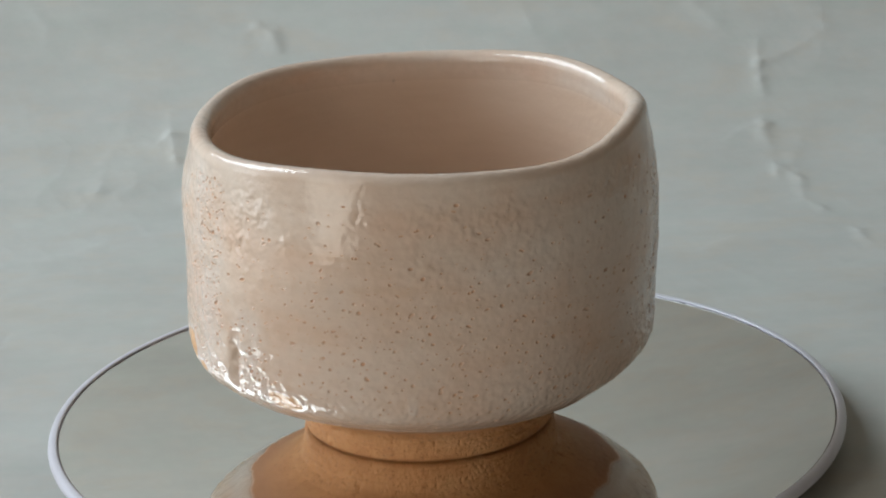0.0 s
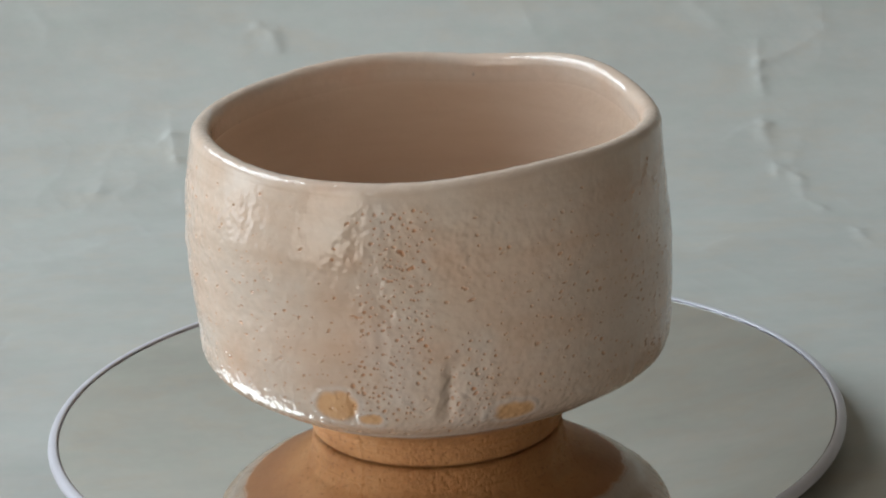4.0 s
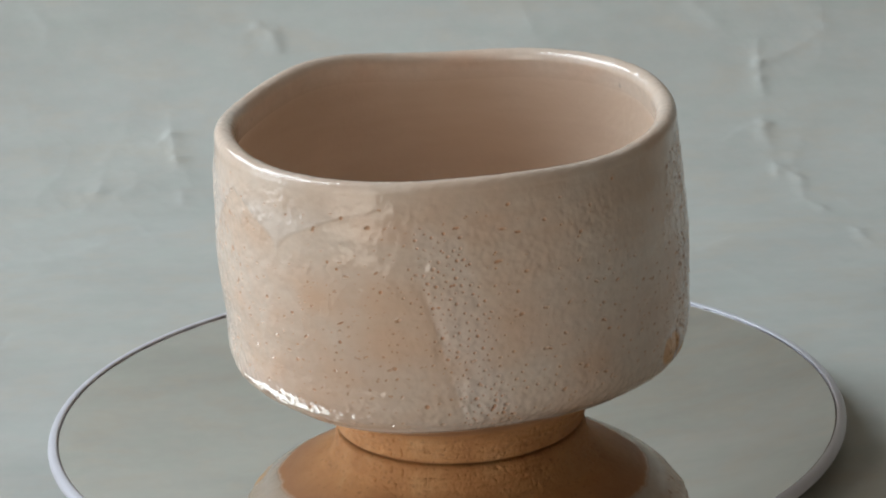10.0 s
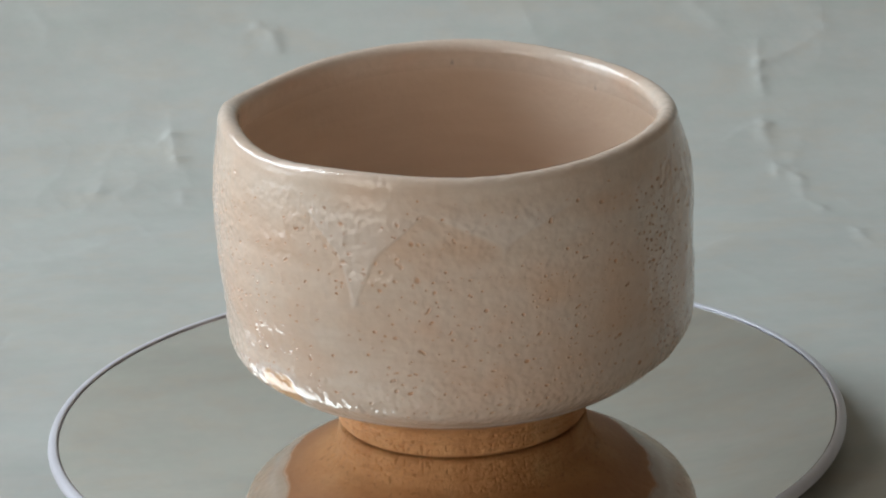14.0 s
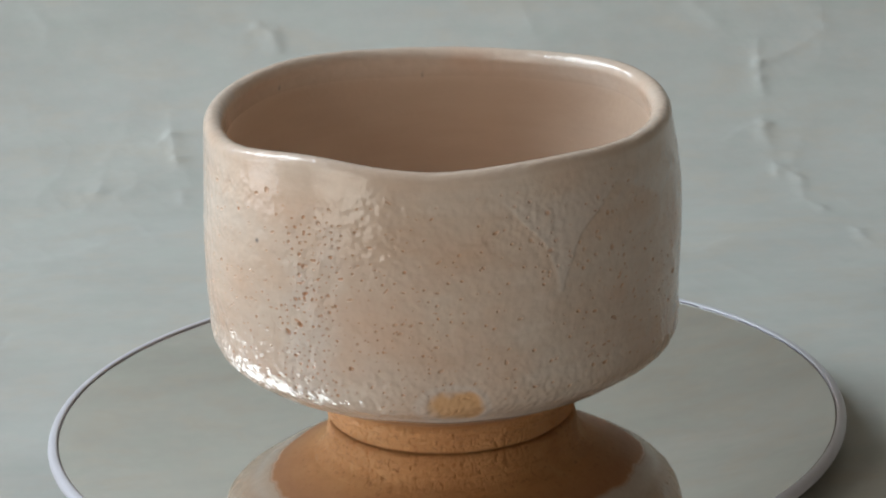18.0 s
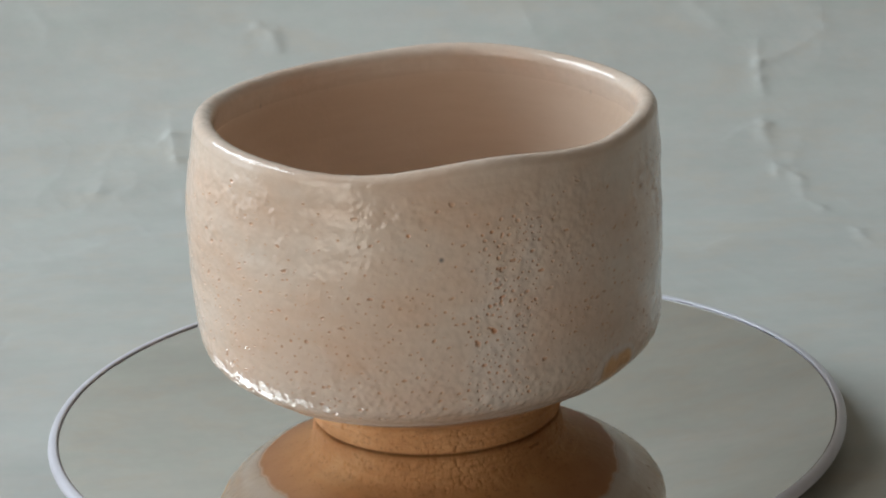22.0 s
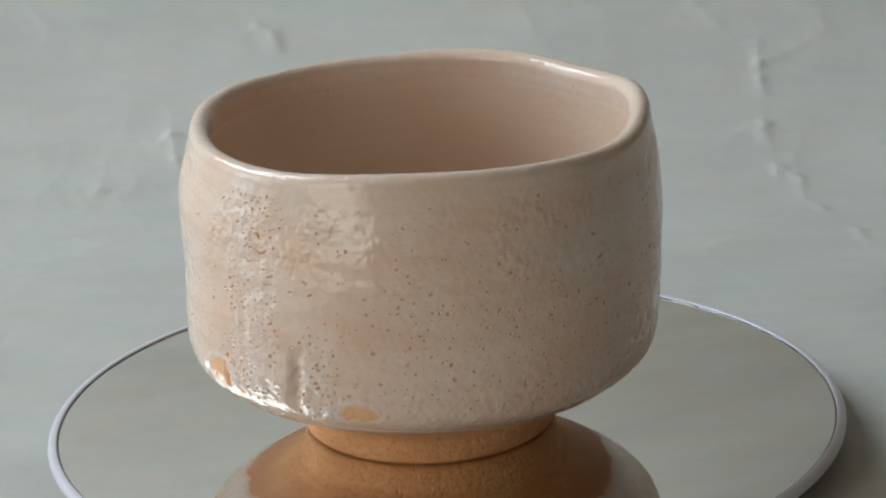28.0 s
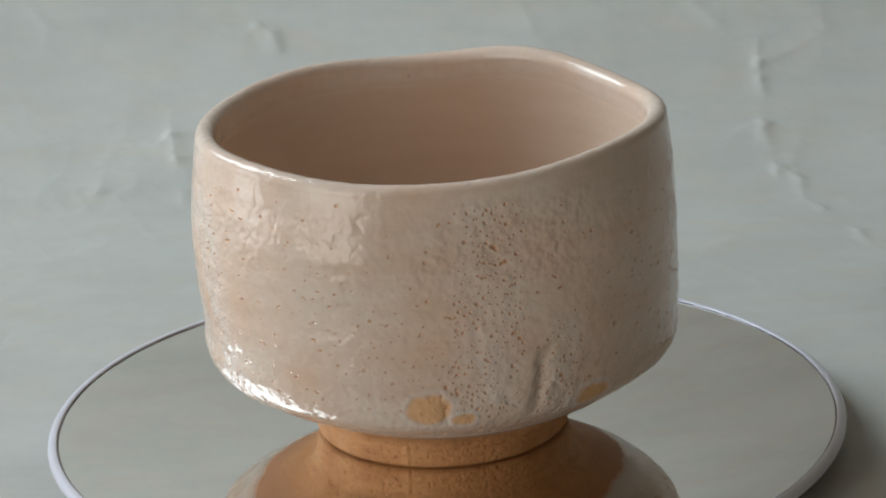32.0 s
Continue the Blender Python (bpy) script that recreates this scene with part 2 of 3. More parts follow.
FOLDS_WEST = [
    ([(-0.0630, 0.2963), (-0.0571, 0.3018), (-0.0532, 0.2963), (-0.0502, 0.2885)], 0.0045, 0.0012),
    ([(-0.0571, 0.3018), (-0.0544, 0.3128)], 0.004, 0.0008),
    ([(-0.0881, 0.2379), (-0.0843, 0.2425), (-0.0856, 0.2554)], 0.0035, 0.0008),
    ([(-0.0843, 0.2414), (-0.0822, 0.2270), (-0.0785, 0.1955)], 0.004, 0.0011),
    ([(-0.1099, 0.1954), (-0.1055, 0.2070), (-0.1048, 0.2146)], 0.004, 0.0009),
    ([(-0.1330, 0.3127), (-0.1270, 0.3039), (-0.1287, 0.2939)], 0.005, 0.0007),
    ([(-0.1227, 0.0830), (-0.1209, 0.0923)], 0.004, -0.0009),
    ([(-0.1175, 0.1545), (-0.0985, 0.1679), (-0.0771, 0.1753)], 0.013, 0.0010),
]


def lattice(u, v, seed):
    """Smooth value noise between -1 and 1."""
    rng = np.random.default_rng(seed)
    g = rng.uniform(-1, 1, (257, 257))
    iu, iv = np.floor(u).astype(int), np.floor(v).astype(int)
    fu, fv = u - iu, v - iv
    fu, fv = fu ** 3 * (6 * fu * fu - 15 * fu + 10), fv ** 3 * (6 * fv * fv - 15 * fv + 10)
    a, b, c, d = (g[(iu + i) % 257, (iv + j) % 257] for i, j in ((0, 0), (1, 0), (0, 1), (1, 1)))
    return (a * (1 - fu) + b * fu) * (1 - fv) + (c * (1 - fu) + d * fu) * fv


def build_paper():
    x = np.concatenate([np.linspace(-0.40, -0.175, 30)[:-1], np.linspace(-0.175, 0.19, 470)[:-1], np.linspace(0.19, 0.60, 50)])
    s = np.concatenate([np.linspace(-0.34, -0.10, 30)[:-1], np.linspace(-0.10, 0.40, 560)[:-1], np.linspace(0.40, 1.15, 110)])
    S, Xg = np.meshgrid(s, x, indexing="ij")
    turn = np.clip((S - FLAT_Y) / BEND, 0, LEAN)
    over = np.clip(S - FLAT_Y - BEND * LEAN, 0, None)
    Y = np.where(S < FLAT_Y, S, FLAT_Y + BEND * np.sin(turn) + over * math.cos(LEAN))
    Z = np.where(S < FLAT_Y, 0, BEND * (1 - np.cos(turn)) + over * math.sin(LEAN))
    N = np.stack([0 * S, -np.sin(turn), np.cos(turn)], -1)
    wx, ws = Xg + 0.012 * lattice(Xg * 14, S * 14, 1), S + 0.012 * lattice(Xg * 14, S * 14, 2)
    lift = 0.0045 * lattice(wx * 9 + 3, ws * 9, 3) + 0.0022 * lattice(wx * 19, ws * 23, 4)
    for k, (scale, size) in enumerate(((15, 0.0024), (33, 0.0013), (70, 0.0009), (150, 0.0004))):
        n = lattice((wx + 0.35 * ws) * scale, (ws - 0.2 * wx) * scale * 1.15, 10 + k)
        lift += size * (1 - np.abs(n)) ** 2 * np.clip(0.5 + lattice(wx * scale * 0.4, ws * scale * 0.4, 20 + k), 0, 1)
    lift *= 0.17 - 0.11 * np.clip((S - 0.33) / 0.06, 0, 1)
    rough, worn = lattice(Xg * 260, S * 260, 31), np.zeros_like(S)
    whole = np.clip(0.55 + 0.9 * lattice(Xg * 75, S * 75, 32), 0.1, 1)
    for points, width, height in FOLDS_EAST + FOLDS_WEST:
        points = [(px * (1 + 0.4 * max(px, 0) ** 2 / 0.9), py) for px, py in points]
        for (x0, s0), (x1, s1) in zip(points, points[1:]):
            dx, ds = x1 - x0, s1 - s0
            u = np.clip(((Xg - x0) * dx + (S - s0) * ds) / (dx * dx + ds * ds), 0, 1)
            d = np.hypot(Xg - x0 - u * dx, S - s0 - u * ds)
            away = (d + 0.0010 * rough) / width
            lift = lift + 0.32 * height * whole * (np.exp(-np.clip(away / 0.5, 0, None) ** 1.3) + 0.4 * np.exp(-np.clip(away, 0, None) ** 2))
            worn = np.maximum(worn, 0.20 * whole * np.exp(-np.clip(away / 0.38, 0, None) ** 2) * np.clip(0.6 + rough, 0, 1))
    Y = Y + np.sin(turn) * (0.05 * Xg + 1.1 * np.clip(Xg, 0, 0.25) ** 2)
    P = np.stack([Xg, Y, TABLE_Z + Z], -1) + N * (0.004 + lift)[..., None]
    P[..., 2] = np.maximum(P[..., 2], TABLE_Z)
    me = grid_mesh("backdrop", P, False)
    give(me, "worn", worn)
    ob = placed("backdrop", me, PAPER, smooth=True)
    tagged(ob, "crumpled pale grey-green paper sweep on the table", "backdrop", kind="structure")


# ---- the turntable ----
MIRROR_R, DISC_R = 0.0977, 0.1001


def build_turntable():
    stand = new("turntable")
    stand.location = (0, 0, TABLE_Z + 0.0015)
    tagged(stand, "round white turntable with a mirror top, turning on the paper", "turntable")
    low = -0.0065 - TABLE_Z - 0.0015
    part("base", lathe(bmesh.new(), [(0, 0.0005), (0.080, 0.0005)] + arc(0.080, 0.0015, 0.0010, -90, 0, 4) + arc(0.0795, low - 0.0015, 0.0010, 0, 90, 5) + [(0.03, low - 0.0005), (0.03, low), (0, low)]), BASE_WHITE, stand, smooth=True)
    disc = part("platter", lathe(bmesh.new(), [(0, low), (0.083, low)] + arc(0.086, low + 0.002, 0.002, -90, -20, 5) + [(MIRROR_R - 0.003, low + 0.0040), (MIRROR_R - 0.001, low + 0.0048), (MIRROR_R - 0.001, low + 0.0055), (0, low + 0.0055)]), BASE_WHITE, stand, smooth=True)
    top = -TABLE_Z - 0.0015
    part("mirror", lathe(bmesh.new(), [(0, top - 0.0006), (MIRROR_R - 0.0004, top - 0.0006), (MIRROR_R - 0.0004, top), (0, top)], 256), MIRROR, disc, "round mirror plate")
    # added ring: draws the dark line of the bevel and reflected rim wall
    part("edge_line", lathe(bmesh.new(), [(MIRROR_R - 0.00038, top - 0.0009), (MIRROR_R - 0.00005, top - 0.0009), (MIRROR_R - 0.00005, top - 0.0001), (MIRROR_R - 0.00038, top - 0.0001)], 256, True), EDGE_DARK, disc, "thin dark ring standing in for the reflection at the mirror's edge")
    rim = [(MIRROR_R, top - 0.0040), (MIRROR_R, top + 0.0002)] + arc(MIRROR_R + 0.0005, top + 0.0001, 0.0005, 180, 90, 5) + arc(DISC_R - 0.0016, top - 0.0010, 0.0016, 88, -80, 12) + [(DISC_R - 0.0030, top - 0.0040)]
    part("rim", lathe(bmesh.new(), rim, 256, True), RIM_WHITE, disc, "glossy white raised rim", smooth=True)
    return disc


# ---- the tea bowl ----
# Radius of the wall round the bowl's own axis, in centimetres: mean, then cosine and sine of one to five times the angle.
AXIS = (-0.43, -0.05)
LEVELS = [0.4, 0.72, 0.96, 1.33, 1.7, 2.05, 3.0, 4.6, 6.3]
RADII = [
    [3.17, 0.0, 0.03],
    [3.27, 0.0, 0.03],
    [3.60, 0.03, 0.03],
    [4.45, 0.13, 0.03, -0.08, 0.03, -0.05, -0.12, -0.02, 0.14, -0.03, 0.01],
    [5.185, -0.02, -0.005, -0.045, -0.01, -0.045, -0.03, 0.02, 0.03, 0.0, 0.0],
    [5.65, -0.02, 0.018, -0.043, -0.024, -0.045, -0.002, 0.045, 0.011, 0.009, -0.001],
    [5.782, -0.045, -0.03, -0.032, -0.033, -0.036, 0.005, 0.030, -0.028, 0.0, 0.016],
    [5.873, 0.003, -0.003, -0.035, -0.034, 0.008, 0.017, -0.016, -0.014, -0.004, 0.015],
    [5.843, -0.004, 0.018, -0.031, -0.069, 0.018, 0.032, 0.025, -0.045, -0.024, 0.009],
    [5.667, 0.061, 0.034, -0.082, -0.025, -0.006, 0.0, -0.005, -0.002, 0.010, -0.005],
]
RIM_HEIGHT = [7.766, 0.036, -0.057, -0.003, 0.008, 0.064, 0.023, 0.0, -0.050, 0.010, -0.042, 0.005, -0.020, 0.0, -0.018]
FOOT = [3.13, 0.0, 0.03]
LIP = 0.24
PERIOD = 26.566


def turned(t):
    """How far the platter has turned, in radians."""
    a = 2 * math.pi * t / PERIOD
    return a - 0.00156 * math.sin(a) - 0.06106 * (math.cos(a) - 1) + 0.00286 * math.sin(2 * a) + 0.00336 * (math.cos(2 * a) - 1)


def waves(c, ph):
    v = c[0] + 0 * ph
    for k in range(1, (len(c) - 1) // 2 + 1):
        v = v + c[2 * k - 1] * np.cos(k * ph) + c[2 * k] * np.sin(k * ph)
    return v


def wall_radius(ph, z):
    """The outer wall's radius at the angles ph and heights z, which are arrays of one shape."""
    rim_z = waves(RIM_HEIGHT, ph)
    zs = [h + 0 * ph for h in LEVELS] + [rim_z]
    rs = [waves(c, ph) for c in RADII]
    h = [b - a for a, b in zip(zs, zs[1:])]
    d = [(b - a) / k for a, b, k in zip(rs, rs[1:], h)]
    m = [d[0]] + [(d[i] * h[i + 1] + d[i + 1] * h[i]) / (h[i] + h[i + 1]) for i in range(len(d) - 1)] + [d[-1]]
    out = 0 * z
    for i in range(len(h)):
        t = (z - zs[i]) / h[i]
        inside = (t >= 0 if i else t > -9) & (t <= 1 if i < len(h) - 1 else t < 9)
        v = (2 * t**3 - 3 * t**2 + 1) * rs[i] + (t**3 - 2 * t**2 + t) * h[i] * m[i] + (3 * t**2 - 2 * t**3) * rs[i + 1] + (t**3 - t**2) * h[i] * m[i + 1]
        out = np.where(inside, v, out)
    return out


def softened(r, spread):
    """The rows of r, eased along the height by a bell of that many rows; the ends stay."""
    k = np.arange(-int(3 * spread), int(3 * spread) + 1)
    bell = np.exp(-0.5 * (k / spread) ** 2)
    pad = len(k) // 2
    full = np.concatenate([2 * r[:1] - r[pad:0:-1], r, 2 * r[-1:] - r[-2:-pad - 2:-1]])
    out = np.zeros_like(r)
    for i, w in enumerate(bell / bell.sum()):
        out += w * full[i:i + len(r)]
    return out


def build_bowl():
    bowl = new("tea_bowl")
    tagged(bowl, "cream pitted-glaze stoneware tea bowl with orange clay foot", "tea bowl")
    cols, n_out, n_lip, n_in = 2000, 460, 22, 50
    ph = np.linspace(-math.pi, math.pi, cols, endpoint=False)
    zt, rt = waves(RIM_HEIGHT, ph), waves(RADII[-1], ph)
    zb = 0.92
    u = np.linspace(0, 1, n_out)[:, None]
    z_out = zb + u * (zt - zb)[None]
    P2 = np.broadcast_to(ph, z_out.shape)
    r_out = softened(wall_radius(P2, z_out), 0.32 / 0.0146)
    a = np.linspace(0, math.pi, n_lip + 2)[1:-1, None]
    r_lip, z_lip = rt - LIP + np.where(a < math.pi / 2, 1.0, 1.15) * LIP * np.cos(a), zt + 0.27 * np.sin(a)
    v = np.linspace(0, 1, n_in)[:, None]
    z_in = zt + v * (4.2 - zt)
    wall = 2.15 * LIP + 0.16 * (1 - np.exp(-(v * 3) ** 2))
    r_in = wall_radius(np.broadcast_to(ph, z_in.shape), z_in) - wall
    b = np.linspace(0, 1, 36)[1:, None]
    r_bot, z_bot = r_in[-1] * np.clip(np.cos(b * math.pi / 2), 0, 1) ** 0.6, (4.2 - 3.05 * np.sin(b * math.pi / 2)) + 0 * ph[None]
    R = np.concatenate([r_out, r_lip, r_in, r_bot])
    Z = np.concatenate([z_out, z_lip, z_in, z_bot])
    R[-1] = 0.001
    marks = bowl_marks(ph, z_out, r_out)
    relief = np.zeros_like(R)
    relief[:n_out] = marks["relief"]
    turn_deg = np.degrees(ph)[None] + 0 * a
    relief[n_out:n_out + n_lip] = 0.7 * np.sin(a) * (0.009 * lattice(turn_deg * 0.30, a * 1.3, 51) + 0.005 * lattice(turn_deg * 0.9, a * 2.6, 52) + 0.0048 * lattice(turn_deg * 2.6, a * 5, 53))
    dr = np.gradient(R, axis=0)
    dz = np.gradient(Z, axis=0)
    ln = np.hypot(dr, dz) + 1e-9
    R2, Z2 = R + relief * dz / ln, Z - relief * dr / ln
    X = np.stack([R2 * np.cos(ph), R2 * np.sin(ph), Z2], -1) / 100
    me = grid_mesh("body", X, True)
    # away from the foot the underside is redder, with its contact shade painted in
    give(me, "flash_shade", (R - 3.5) / 0.9)
    for key in ("pit", "bare", "milk", "blush", "clay"):
        full = np.zeros_like(R)
        full[:n_out] = marks[key]
        give(me, key, full)
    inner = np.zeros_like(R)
    # the hollow's painted shade sets in a little below the lip
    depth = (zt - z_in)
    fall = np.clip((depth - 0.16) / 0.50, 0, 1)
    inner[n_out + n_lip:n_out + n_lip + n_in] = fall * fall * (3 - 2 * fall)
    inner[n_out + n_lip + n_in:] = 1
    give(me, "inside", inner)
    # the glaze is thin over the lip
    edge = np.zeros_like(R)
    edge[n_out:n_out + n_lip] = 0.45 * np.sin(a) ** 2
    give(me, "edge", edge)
    # a few brown specks under the inner edge
    spots = np.zeros_like(R)
    for turn, drop, size in ((-108.5, 0.28, 0.050), (-155, 0.40, 0.045), (20, 0.20, 0.035), (96, 0.45, 0.035)):
        q = np.hypot(around(np.degrees(ph)[None], turn) * 0.092, depth - drop) / size
        spots[n_out + n_lip:n_out + n_lip + n_in] += 0.5 * np.exp(-q ** 3)
    spots[:n_out] = marks["iron"]
    give(me, "iron", spots)
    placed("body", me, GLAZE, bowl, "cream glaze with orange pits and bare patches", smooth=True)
    # foot ring of bare clay, up to the hem of the glaze
    q = ph[::2]
    h = np.concatenate([[0.0, 0.03, 0.07], np.linspace(0.12, zb + 0.012, 58)])[:, None] + 0 * q
    side = wall_radius(q[None] + 0 * h, np.maximum(h, LEVELS[0]))
    blend = np.clip(h / LEVELS[0], 0, 1)
    low_r = waves(FOOT, q)[None]
    outer = np.where(h < LEVELS[0], low_r + (side - low_r) * blend ** 1.8, side) - 0.10 * np.clip(1 - h / 0.12, 0, 1) ** 1.6
    rough_z = 0.010 * lattice(np.degrees(q)[None] * 0.35 + 0 * h, h * 11, 41) + 0.008 * lattice(np.degrees(q)[None] * 1.1 + 0 * h, h * 21, 42) - 0.05 * np.clip(lattice(np.degrees(q)[None] * 0.9 + 0 * h, h * 9, 43) - 0.66, 0, 1) / 0.34 + 0.006 * np.sin(h * 30)
    seam = np.exp(-(around(np.degrees(q), 177)[None] / 0.7) ** 2) - np.exp(-(around(np.degrees(q), 178.6)[None] / 0.7) ** 2)
    fade = np.clip(h / 0.1, 0, 1) * np.clip((zb - h) / 0.2, 0, 1)
    outer = outer + fade * (rough_z + 0.012 * seam)
    inner_rows = [(0.002 + 0 * q, 0.5), (low_r[0] - 0.78, 0.5), (low_r[0] - 0.74, 0.03), (low_r[0] - 0.55, 0.0)]
    rr = np.concatenate([np.stack([r for r, _ in inner_rows]), outer])
    zz = np.concatenate([np.stack([v + 0 * q for _, v in inner_rows]), h])
    Xf = np.stack([rr * np.cos(q), rr * np.sin(q), zz], -1) / 100
    placed("foot_ring", grid_mesh("foot_ring", Xf, True), CLAY, bowl, "unglazed orange clay foot ring", smooth=True)
    return bowl


def around(a, b):
    """The turn from b to a, in degrees, between -180 and 180."""
    return (a - b + 180) % 360 - 180


# Thickly pitted bands: angle and height at the lower and the upper end, half width in degrees at each, density.
BANDS = [(-156, 2.8, -153.3, 7.2, 7.0, 6.2, 1.0), (134.7, 2.2, 124.0, 6.5, 6.5, 6.5, 1.0), (-15, 2.5, -9, 6.4, 7.5, 6.0, 1.0),
         (-138, 2.3, -136.5, 3.9, 5.0, 4.5, 0.85), (8, 3.0, 4, 5.6, 11.0, 12.0, 0.3), (176, 3.0, 172, 5.6, 8.0, 7.0, 0.3), (-45, 2.3, -42, 3.4, 20.0, 18.0, 0.4), (72, 2.4, 78, 5.4, 16.0, 12.0, 0.25)]
# Bare patches: angle, height, half width in degrees, half height.
PATCHES = [(-169.0, 2.60, 5.3, 0.36), (-161.3, 2.32, 3.2, 0.17), (-127.0, 2.32, 5.2, 0.28), (21.0, 2.20, 7.8, 0.44)]
# Blisters: angle and its spread, height and its spread.
BLISTERS = (53.0, 8.0, 5.7, 0.5)
# Runs of thick glaze that end in a drop: angle and height of the tip, how fast they widen upwards, top.
DRIPS = [(49.0, 4.92, 3.4, 7.5), (84.0, 6.02, 15.0, 7.5), (-93.3, 2.42, 2.0, 3.1), (-134.5, 2.15, 1.0, 2.9)]


def bowl_marks(ph, Z, R):
    rng = np.random.default_rng(11)
    deg = np.degrees(ph)[None] + 0 * Z
    rows, cols = Z.shape
    out = {k: np.zeros_like(Z) for k in ("relief", "pit", "bare", "milk", "blush", "iron", "clay")}
    relief = out["relief"]
    arcs = np.radians(1) * R

    def field(size, flat=1.0):
        """Smooth random field with features of about that size in centimetres."""
        f = np.fft.rfft2(rng.normal(0, 1, (rows, cols)))
        ky = np.fft.fftfreq(rows)[:, None] / 0.0146 * flat
        kx = np.fft.rfftfreq(cols)[None] / 0.0182
        f *= np.exp(-0.5 * (2 * math.pi * size / 2.4) ** 2 * (kx * kx + ky * ky))
        v = np.fft.irfft2(f, (rows, cols))
        return v / v.std()
    slow, mid, quick, grain = field(2.6), field(0.75, 0.8), field(0.24), field(0.10)
    fade = np.clip((Z - 1.4) / 0.6, 0, 1) * np.clip((7.7 - Z) / 0.5, 0, 1)
    relief += fade * (0.014 * slow + 0.0045 * mid + 0.0020 * quick + 0.0014 * grain)
    relief += fade * np.clip((3.4 - Z) / 0.8, 0, 1) * np.clip((Z - 1.7) / 0.4, 0, 1) * (0.0008 * quick + 0.0029 * grain)
    # crinkled skin in spots below the lip
    relief += fade * np.clip((Z - 5.3) / 0.6, 0, 1) * np.clip(0.3 + mid, 0, 1.6) * (0.0022 * quick + 0.0022 * grain)
    # throwing lines
    relief += fade * 0.0035 * np.sin(9.5 * Z + 0.8 * np.sin(ph[None]) + 0.6 * slow)

    dense = np.zeros_like(Z)
    for a0, z0, a1, z1, w0, w1, power in BANDS:
        t = np.clip((Z - z0) / (z1 - z0), 0, 1)
        d = around(deg, a0 + (a1 - a0) * t) / (w0 + (w1 - w0) * t) / 1.25
        e = np.clip(np.maximum(z0 - Z, Z - z1) / 0.5, 0, None)
        dense = np.maximum(dense, power * np.exp(-np.maximum(d * d + 0.35 * mid, 0) ** 2 - e * e))
    tear = around(deg, 130.0 - 10.0 * np.clip((Z - 2.2) / 4.2, 0, 1))
    dense *= 1 - (np.abs(tear + 9) < 9) * np.clip(-tear / 0.8, 0, 1)
    relief += dense * (0.0060 * quick + 0.0026 * grain)
    out["milk"] += 0.44 * dense * np.clip(0.65 + 0.4 * mid, 0, 1)
    out["blush"] += np.clip(0.12 + 0.12 * slow + 0.10 * mid, 0, 0.4) * np.exp(-((Z - 4.6) / 1.9) ** 2) * (0.75 + 2.0 * np.exp(-(around(deg, 68) / 46) ** 2)) + 0.05 * np.clip(quick, 0, 1)

    # grooves and tears
    def groove(a0, z0, a1, z1, width, depth, step):
        t = np.clip((Z - z0) / (z1 - z0), 0, 1)
        d = around(deg, a0 + (a1 - a0) * t + 0.5 * np.sin(3.1 * Z)) * arcs + 0.035 * quick + 0.02 * grain
        e = np.clip(np.sin(math.pi * np.clip((Z - min(z0, z1)) / abs(z1 - z0), 0, 1)), 0, 1) ** 0.6 * np.clip(1 + 0.35 * mid, 0, 2)
        relief[:] += e * (-depth * np.exp(-(d / width) ** 2) + step * np.exp(-(np.abs(d) / (3 * width))) * np.where(d < 0, 1, 0) * (1 - np.exp(-(d / width) ** 2)))
    groove(130.2, 1.75, 119.6, 6.7, 0.17, 0.030, 0.006)
    groove(-144.0, 2.15, -140.8, 3.90, 0.19, 0.085, 0.055)
    groove(-166.0, 2.15, -166.4, 3.15, 0.10, 0.045, 0.012)
    groove(-157.5, 3.3, -158.5, 6.3, 0.14, 0.012, 0.012)
    groove(-52.0, 3.4, -66.0, 5.2, 0.14, -0.010, 0.0)
    groove(-100.0, 3.9, -86.0, 4.7, 0.16, -0.008, 0.0)

    for a, z, spread, top in DRIPS:
        half = 1.1 + spread * np.clip(Z - z, 0, None) ** 1.8
        d = np.abs(around(deg, a + 1.0 * (Z - z)))
        run = np.clip((half - d + 0.4 * mid) / (0.8 + 0.12 * spread), 0, 1) * np.clip((Z - z + 0.12) / 0.12, 0, 1) * np.clip((top - Z) / 0.7, 0, 1)
        run = run * run * (3 - 2 * run)
        relief += 0.016 * run
        out["milk"] += 0.30 * run
        out["blush"] *= 1 - 0.8 * run

    # pits
    cell_z, cell_a = (Z[-1] - Z[0]).mean() / (rows - 1), 360 / cols

    def pit(a, z, radius, depth, stretch, tilt, stain):
        j0 = int(round((a + 180) / cell_a)) % cols
        i0 = int(np.argmin(np.abs(Z[:, j0] - z)))
        ri, rj = int(4.0 * radius * stretch / cell_z) + 2, int(4.0 * radius * stretch / (cell_a * 0.101)) + 2
        i = np.arange(max(i0 - ri, 0), min(i0 + ri, rows))
        j = np.arange(j0 - rj, j0 + rj) % cols
        g = np.ix_(i, j)
        du, dv = around(deg[g], a) * arcs[g], Z[g] - z
        c, s = math.cos(tilt), math.sin(tilt)
        q = np.hypot((c * du + s * dv) / stretch, -s * du + c * dv) / radius * (1 + 0.22 * grain[g])
        relief[g] += depth * (0.32 * np.exp(-((q - 1.55) / 0.5) ** 2) - np.exp(-q ** 3))
        out["pit"][g] = np.maximum(out["pit"][g], stain * np.exp(-(q / 0.95) ** 3))
        out["blush"][g] = np.maximum(out["blush"][g], (0.48 - 0.28 * dense[g]) * stain * np.exp(-(q / 2.2) ** 2))
    taken = {}

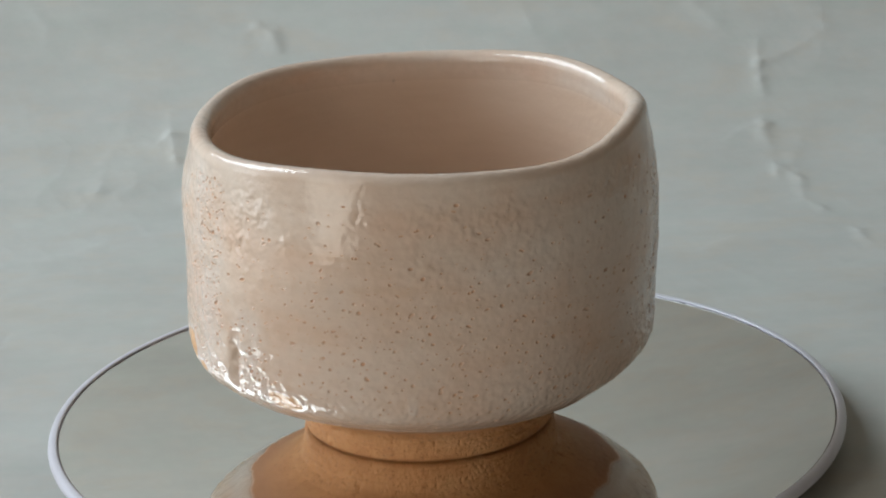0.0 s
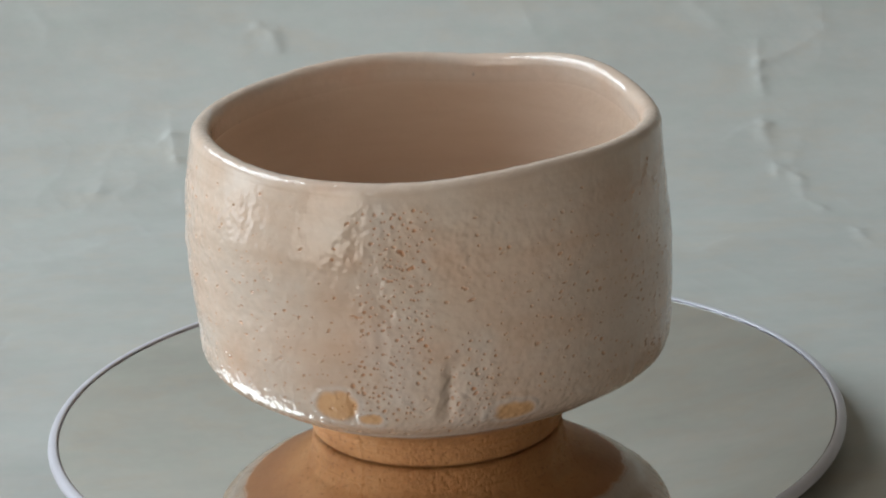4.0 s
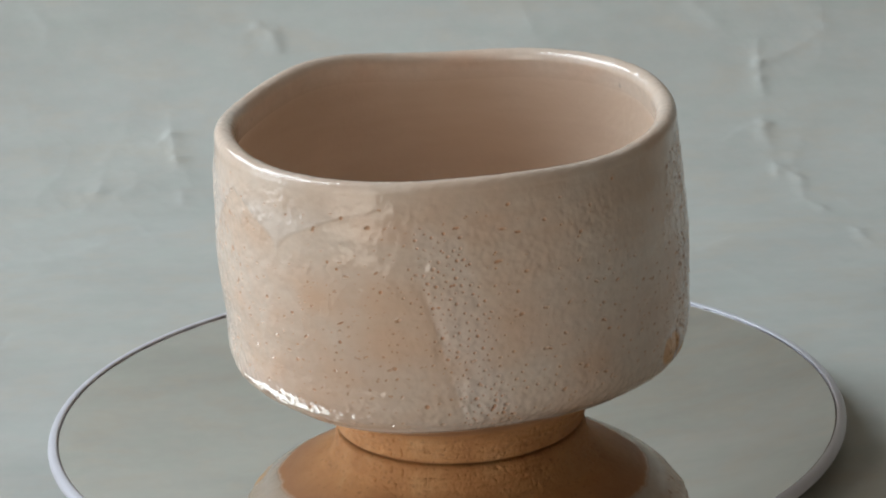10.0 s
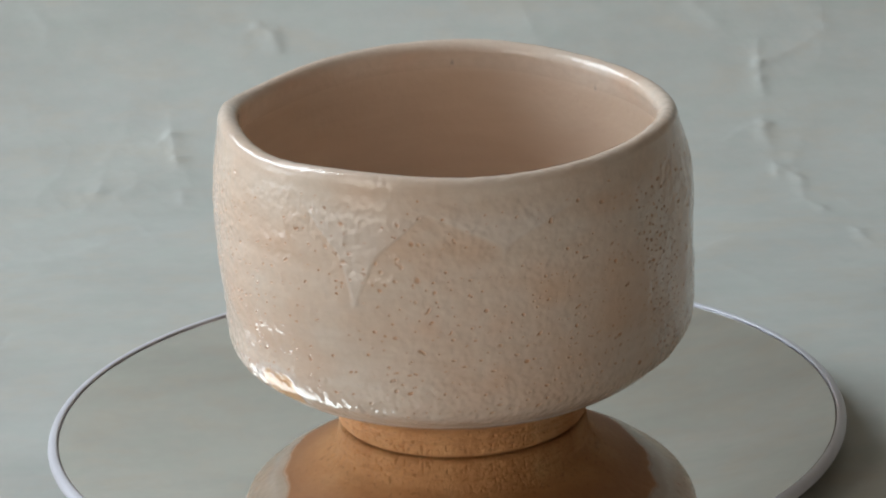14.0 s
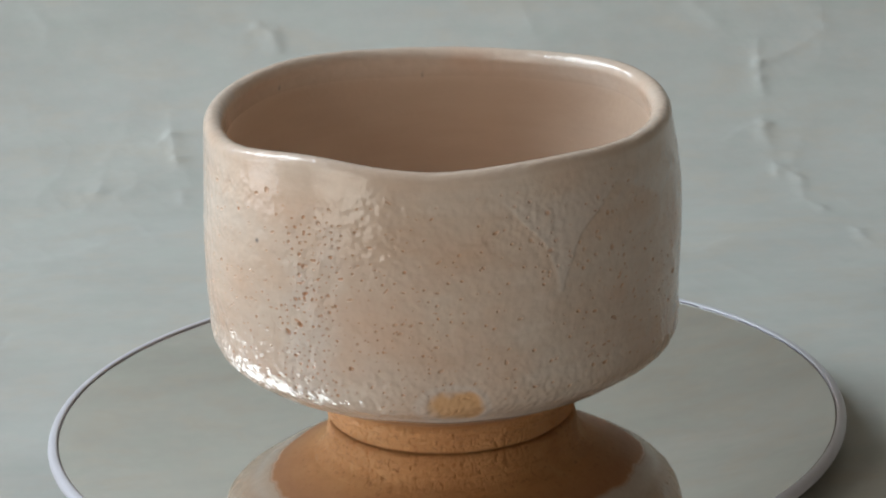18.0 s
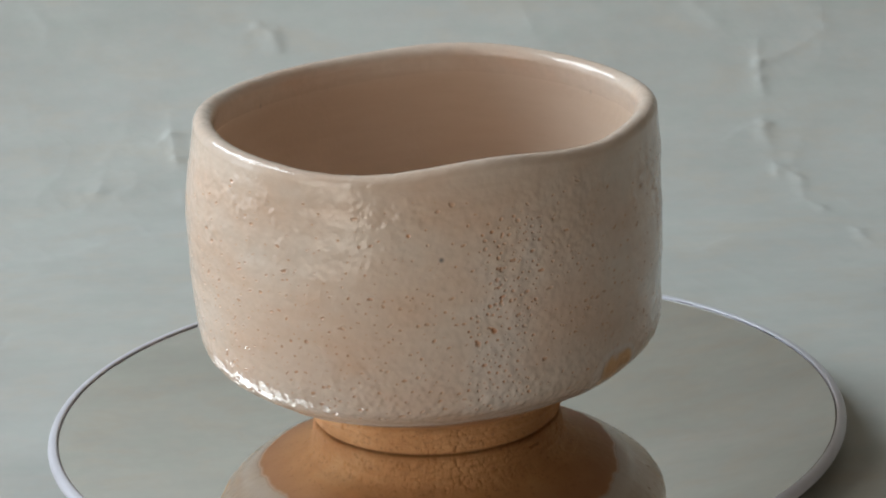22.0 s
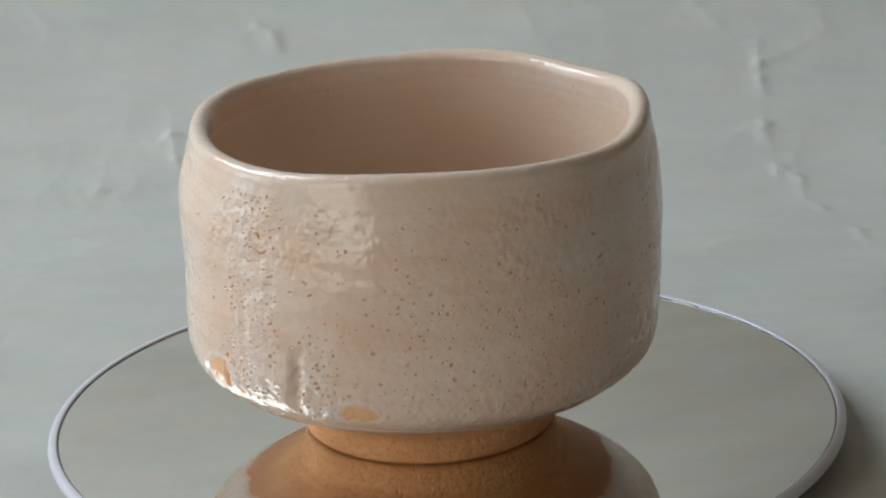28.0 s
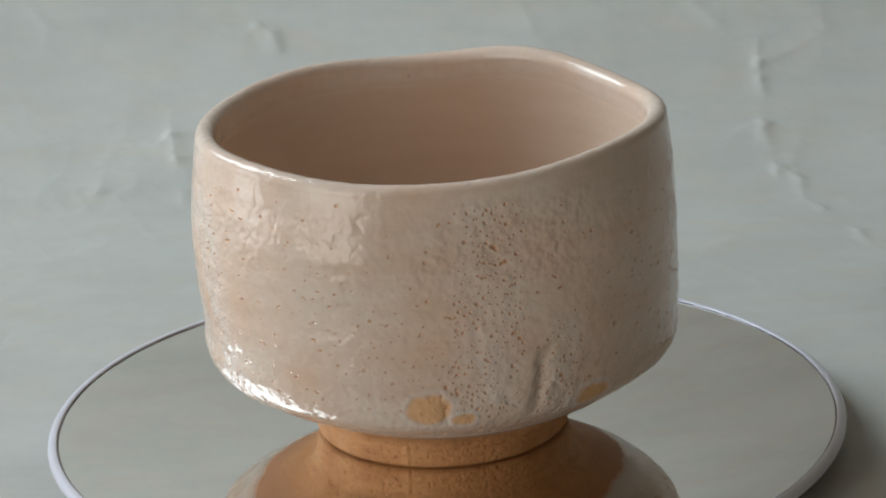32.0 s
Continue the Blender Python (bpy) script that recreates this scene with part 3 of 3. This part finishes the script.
    def free(a, z, gap):
        """Whether no pit stands within gap centimetres; takes the place if so."""
        u, v = math.radians(a) * 5.8, z
        ci, cj = int(u // 0.1), int(v // 0.1)
        reach = int(gap // 0.1) + 1
        for i in range(ci - reach, ci + reach + 1):
            for j in range(cj - reach, cj + reach + 1):
                for x, y in taken.get((i, j), ()):
                    if (x - u) ** 2 + (y - v) ** 2 < gap * gap:
                        return False
        taken.setdefault((ci, cj), []).append((u, v))
        return True
    for trial in range(26000):
        a, z = rng.uniform(-180, 180), rng.uniform(1.75, 7.45)
        j = int((a + 180) / cell_a) % cols
        i = int(np.clip((z - Z[0, j]) / (Z[-1, j] - Z[0, j]) * (rows - 1), 0, rows - 1))
        thick = dense[i, j]
        chance = 0.20 * math.exp(-((z - 3.9) / 2.0) ** 2) * max(0.15, 1 + 0.9 * slow[i, j] + 0.5 * mid[i, j]) + 0.02
        if rng.uniform() > max(chance, thick ** 1.3) or not free(a, z, 0.135 if thick > 0.4 else 0.10 + 0.16 * rng.uniform()):
            continue
        big, lean, stain = rng.uniform() ** 1.6, rng.uniform(-0.2, 0.75), rng.uniform(0.45, 0.95)
        if thick > 0.4:
            size, long, links = 0.020 + 0.013 * big, 1 + 0.5 * rng.uniform() ** 2, 1 + int(rng.uniform() < 0.12)
        else:
            size, long, links = 0.012 + 0.016 * big, 1 + 1.3 * rng.uniform() ** 2, 1 + int(rng.uniform() < 0.16)
            stain *= 0.82
        # a few pits run together into short crooked worms
        for link in range(links):
            pit(a, z, size, 0.64 * size + 0.005, long, lean, stain)
            lean += rng.uniform(-0.7, 0.7)
            step = 2.1 * size * rng.uniform(0.9, 1.5)
            a, z = (a + math.degrees(step * math.cos(lean) / 5.8) + 180) % 360 - 180, z + step * math.sin(lean)
    for a, z in KEY_PITS:
        pit(a, z, 0.025, 0.014, 1.2, rng.uniform(0, 3.1), 0.95)
    # shallow burst blisters below the longest run
    for k in range(26):
        a, z = rng.normal(BLISTERS[0], BLISTERS[1]), rng.normal(BLISTERS[2], BLISTERS[3])
        pit(a, z, rng.uniform(0.03, 0.05), 0.012, 1 + 0.3 * rng.uniform(), rng.uniform(0, 3), rng.uniform(0.35, 0.6))
    # one dark iron speck
    q = np.hypot(around(deg, -26.7) * arcs, Z - 6.05) / 0.055
    out["iron"] += 0.8 * np.exp(-q ** 3)

    # bare patches and the hem of the glaze above the foot
    for a, z, w, h in PATCHES:
        d = (np.abs(around(deg, a)) / w) ** 2.6 + (np.abs(Z - z) / h) ** 2.2 + 0.20 * mid + 0.09 * quick + 0.03 * grain
        inside = np.clip((1.1 - d) / 0.6, 0, 1)
        out["bare"] = np.maximum(out["bare"], 0.8 * inside)
        relief += -0.012 * inside + 0.003 * np.exp(-((d - 1.2) / 0.25) ** 2)
        out["milk"] += 0.32 * np.exp(-((d - 1.5) / 0.45) ** 2)
    hem = 1.44 + 0.34 * np.exp(-(around(np.degrees(ph), 134) / 24) ** 2) + 0.07 * np.sin(2 * ph + 1.0) + 0.035 * np.sin(5 * ph) + 0.02 * mid[0]
    out["clay"] = np.clip((hem[None] + 0.008 * quick - Z) / 0.06, 0, 1)
    relief += 0.018 * np.exp(-((Z - hem[None] - 0.13) / 0.09) ** 2) * np.clip((Z - 0.95) / 0.1, 0, 1)
    out["milk"] += 0.45 * np.exp(-((Z - hem[None] - 0.12) / 0.14) ** 2)
    out["pit"] *= 1 - out["bare"]
    return out


KEY_PITS = [(-142.3, 2.55), (-141.8, 2.85), (-142.0, 3.1), (-141.2, 3.35), (-140.6, 2.7), (-106, 3.76), (-88.6, 4.4), (-129.3, 6.4), (-119.6, 2.97), (170.5, 7.47), (-162.5, 3.78), (-150.4, 7.0), (126.3, 6.44), (111.9, 5.47),
            (138.2, 2.81), (51.4, 5.8), (51.2, 3.64), (75.8, 5.21), (101.4, 5.93), (64.9, 7.5), (6.0, 3.7), (19.2, 4.56), (-9.1, 5.38), (-34, 6.66),
            (-13.3, 4.86), (-19.5, 3.95), (-50.4, 6.48), (-63.9, 5.37), (-42.5, 2.75), (-146.7, 3.79), (-150.2, 6.58), (-147.3, 6.26), (-121, 2.89)]


build_room()
build_table()
build_paper()
platter = build_turntable()
tea_bowl = build_bowl()


def motions():
    times = [i * 0.5 for i in range(65)]
    rest = platter.location.copy()
    walk(platter, [(t, pose(*rest, 0, 0, math.degrees(turned(t)))) for t in times])
    ax, ay = AXIS[0] / 100, AXIS[1] / 100
    rows = []
    for t in times:
        a = turned(t)
        rows.append((t, pose(ax * math.cos(a) - ay * math.sin(a), ax * math.sin(a) + ay * math.cos(a), 0.0002, 0, 0, math.degrees(a))))
    walk(tea_bowl, rows)


motions()
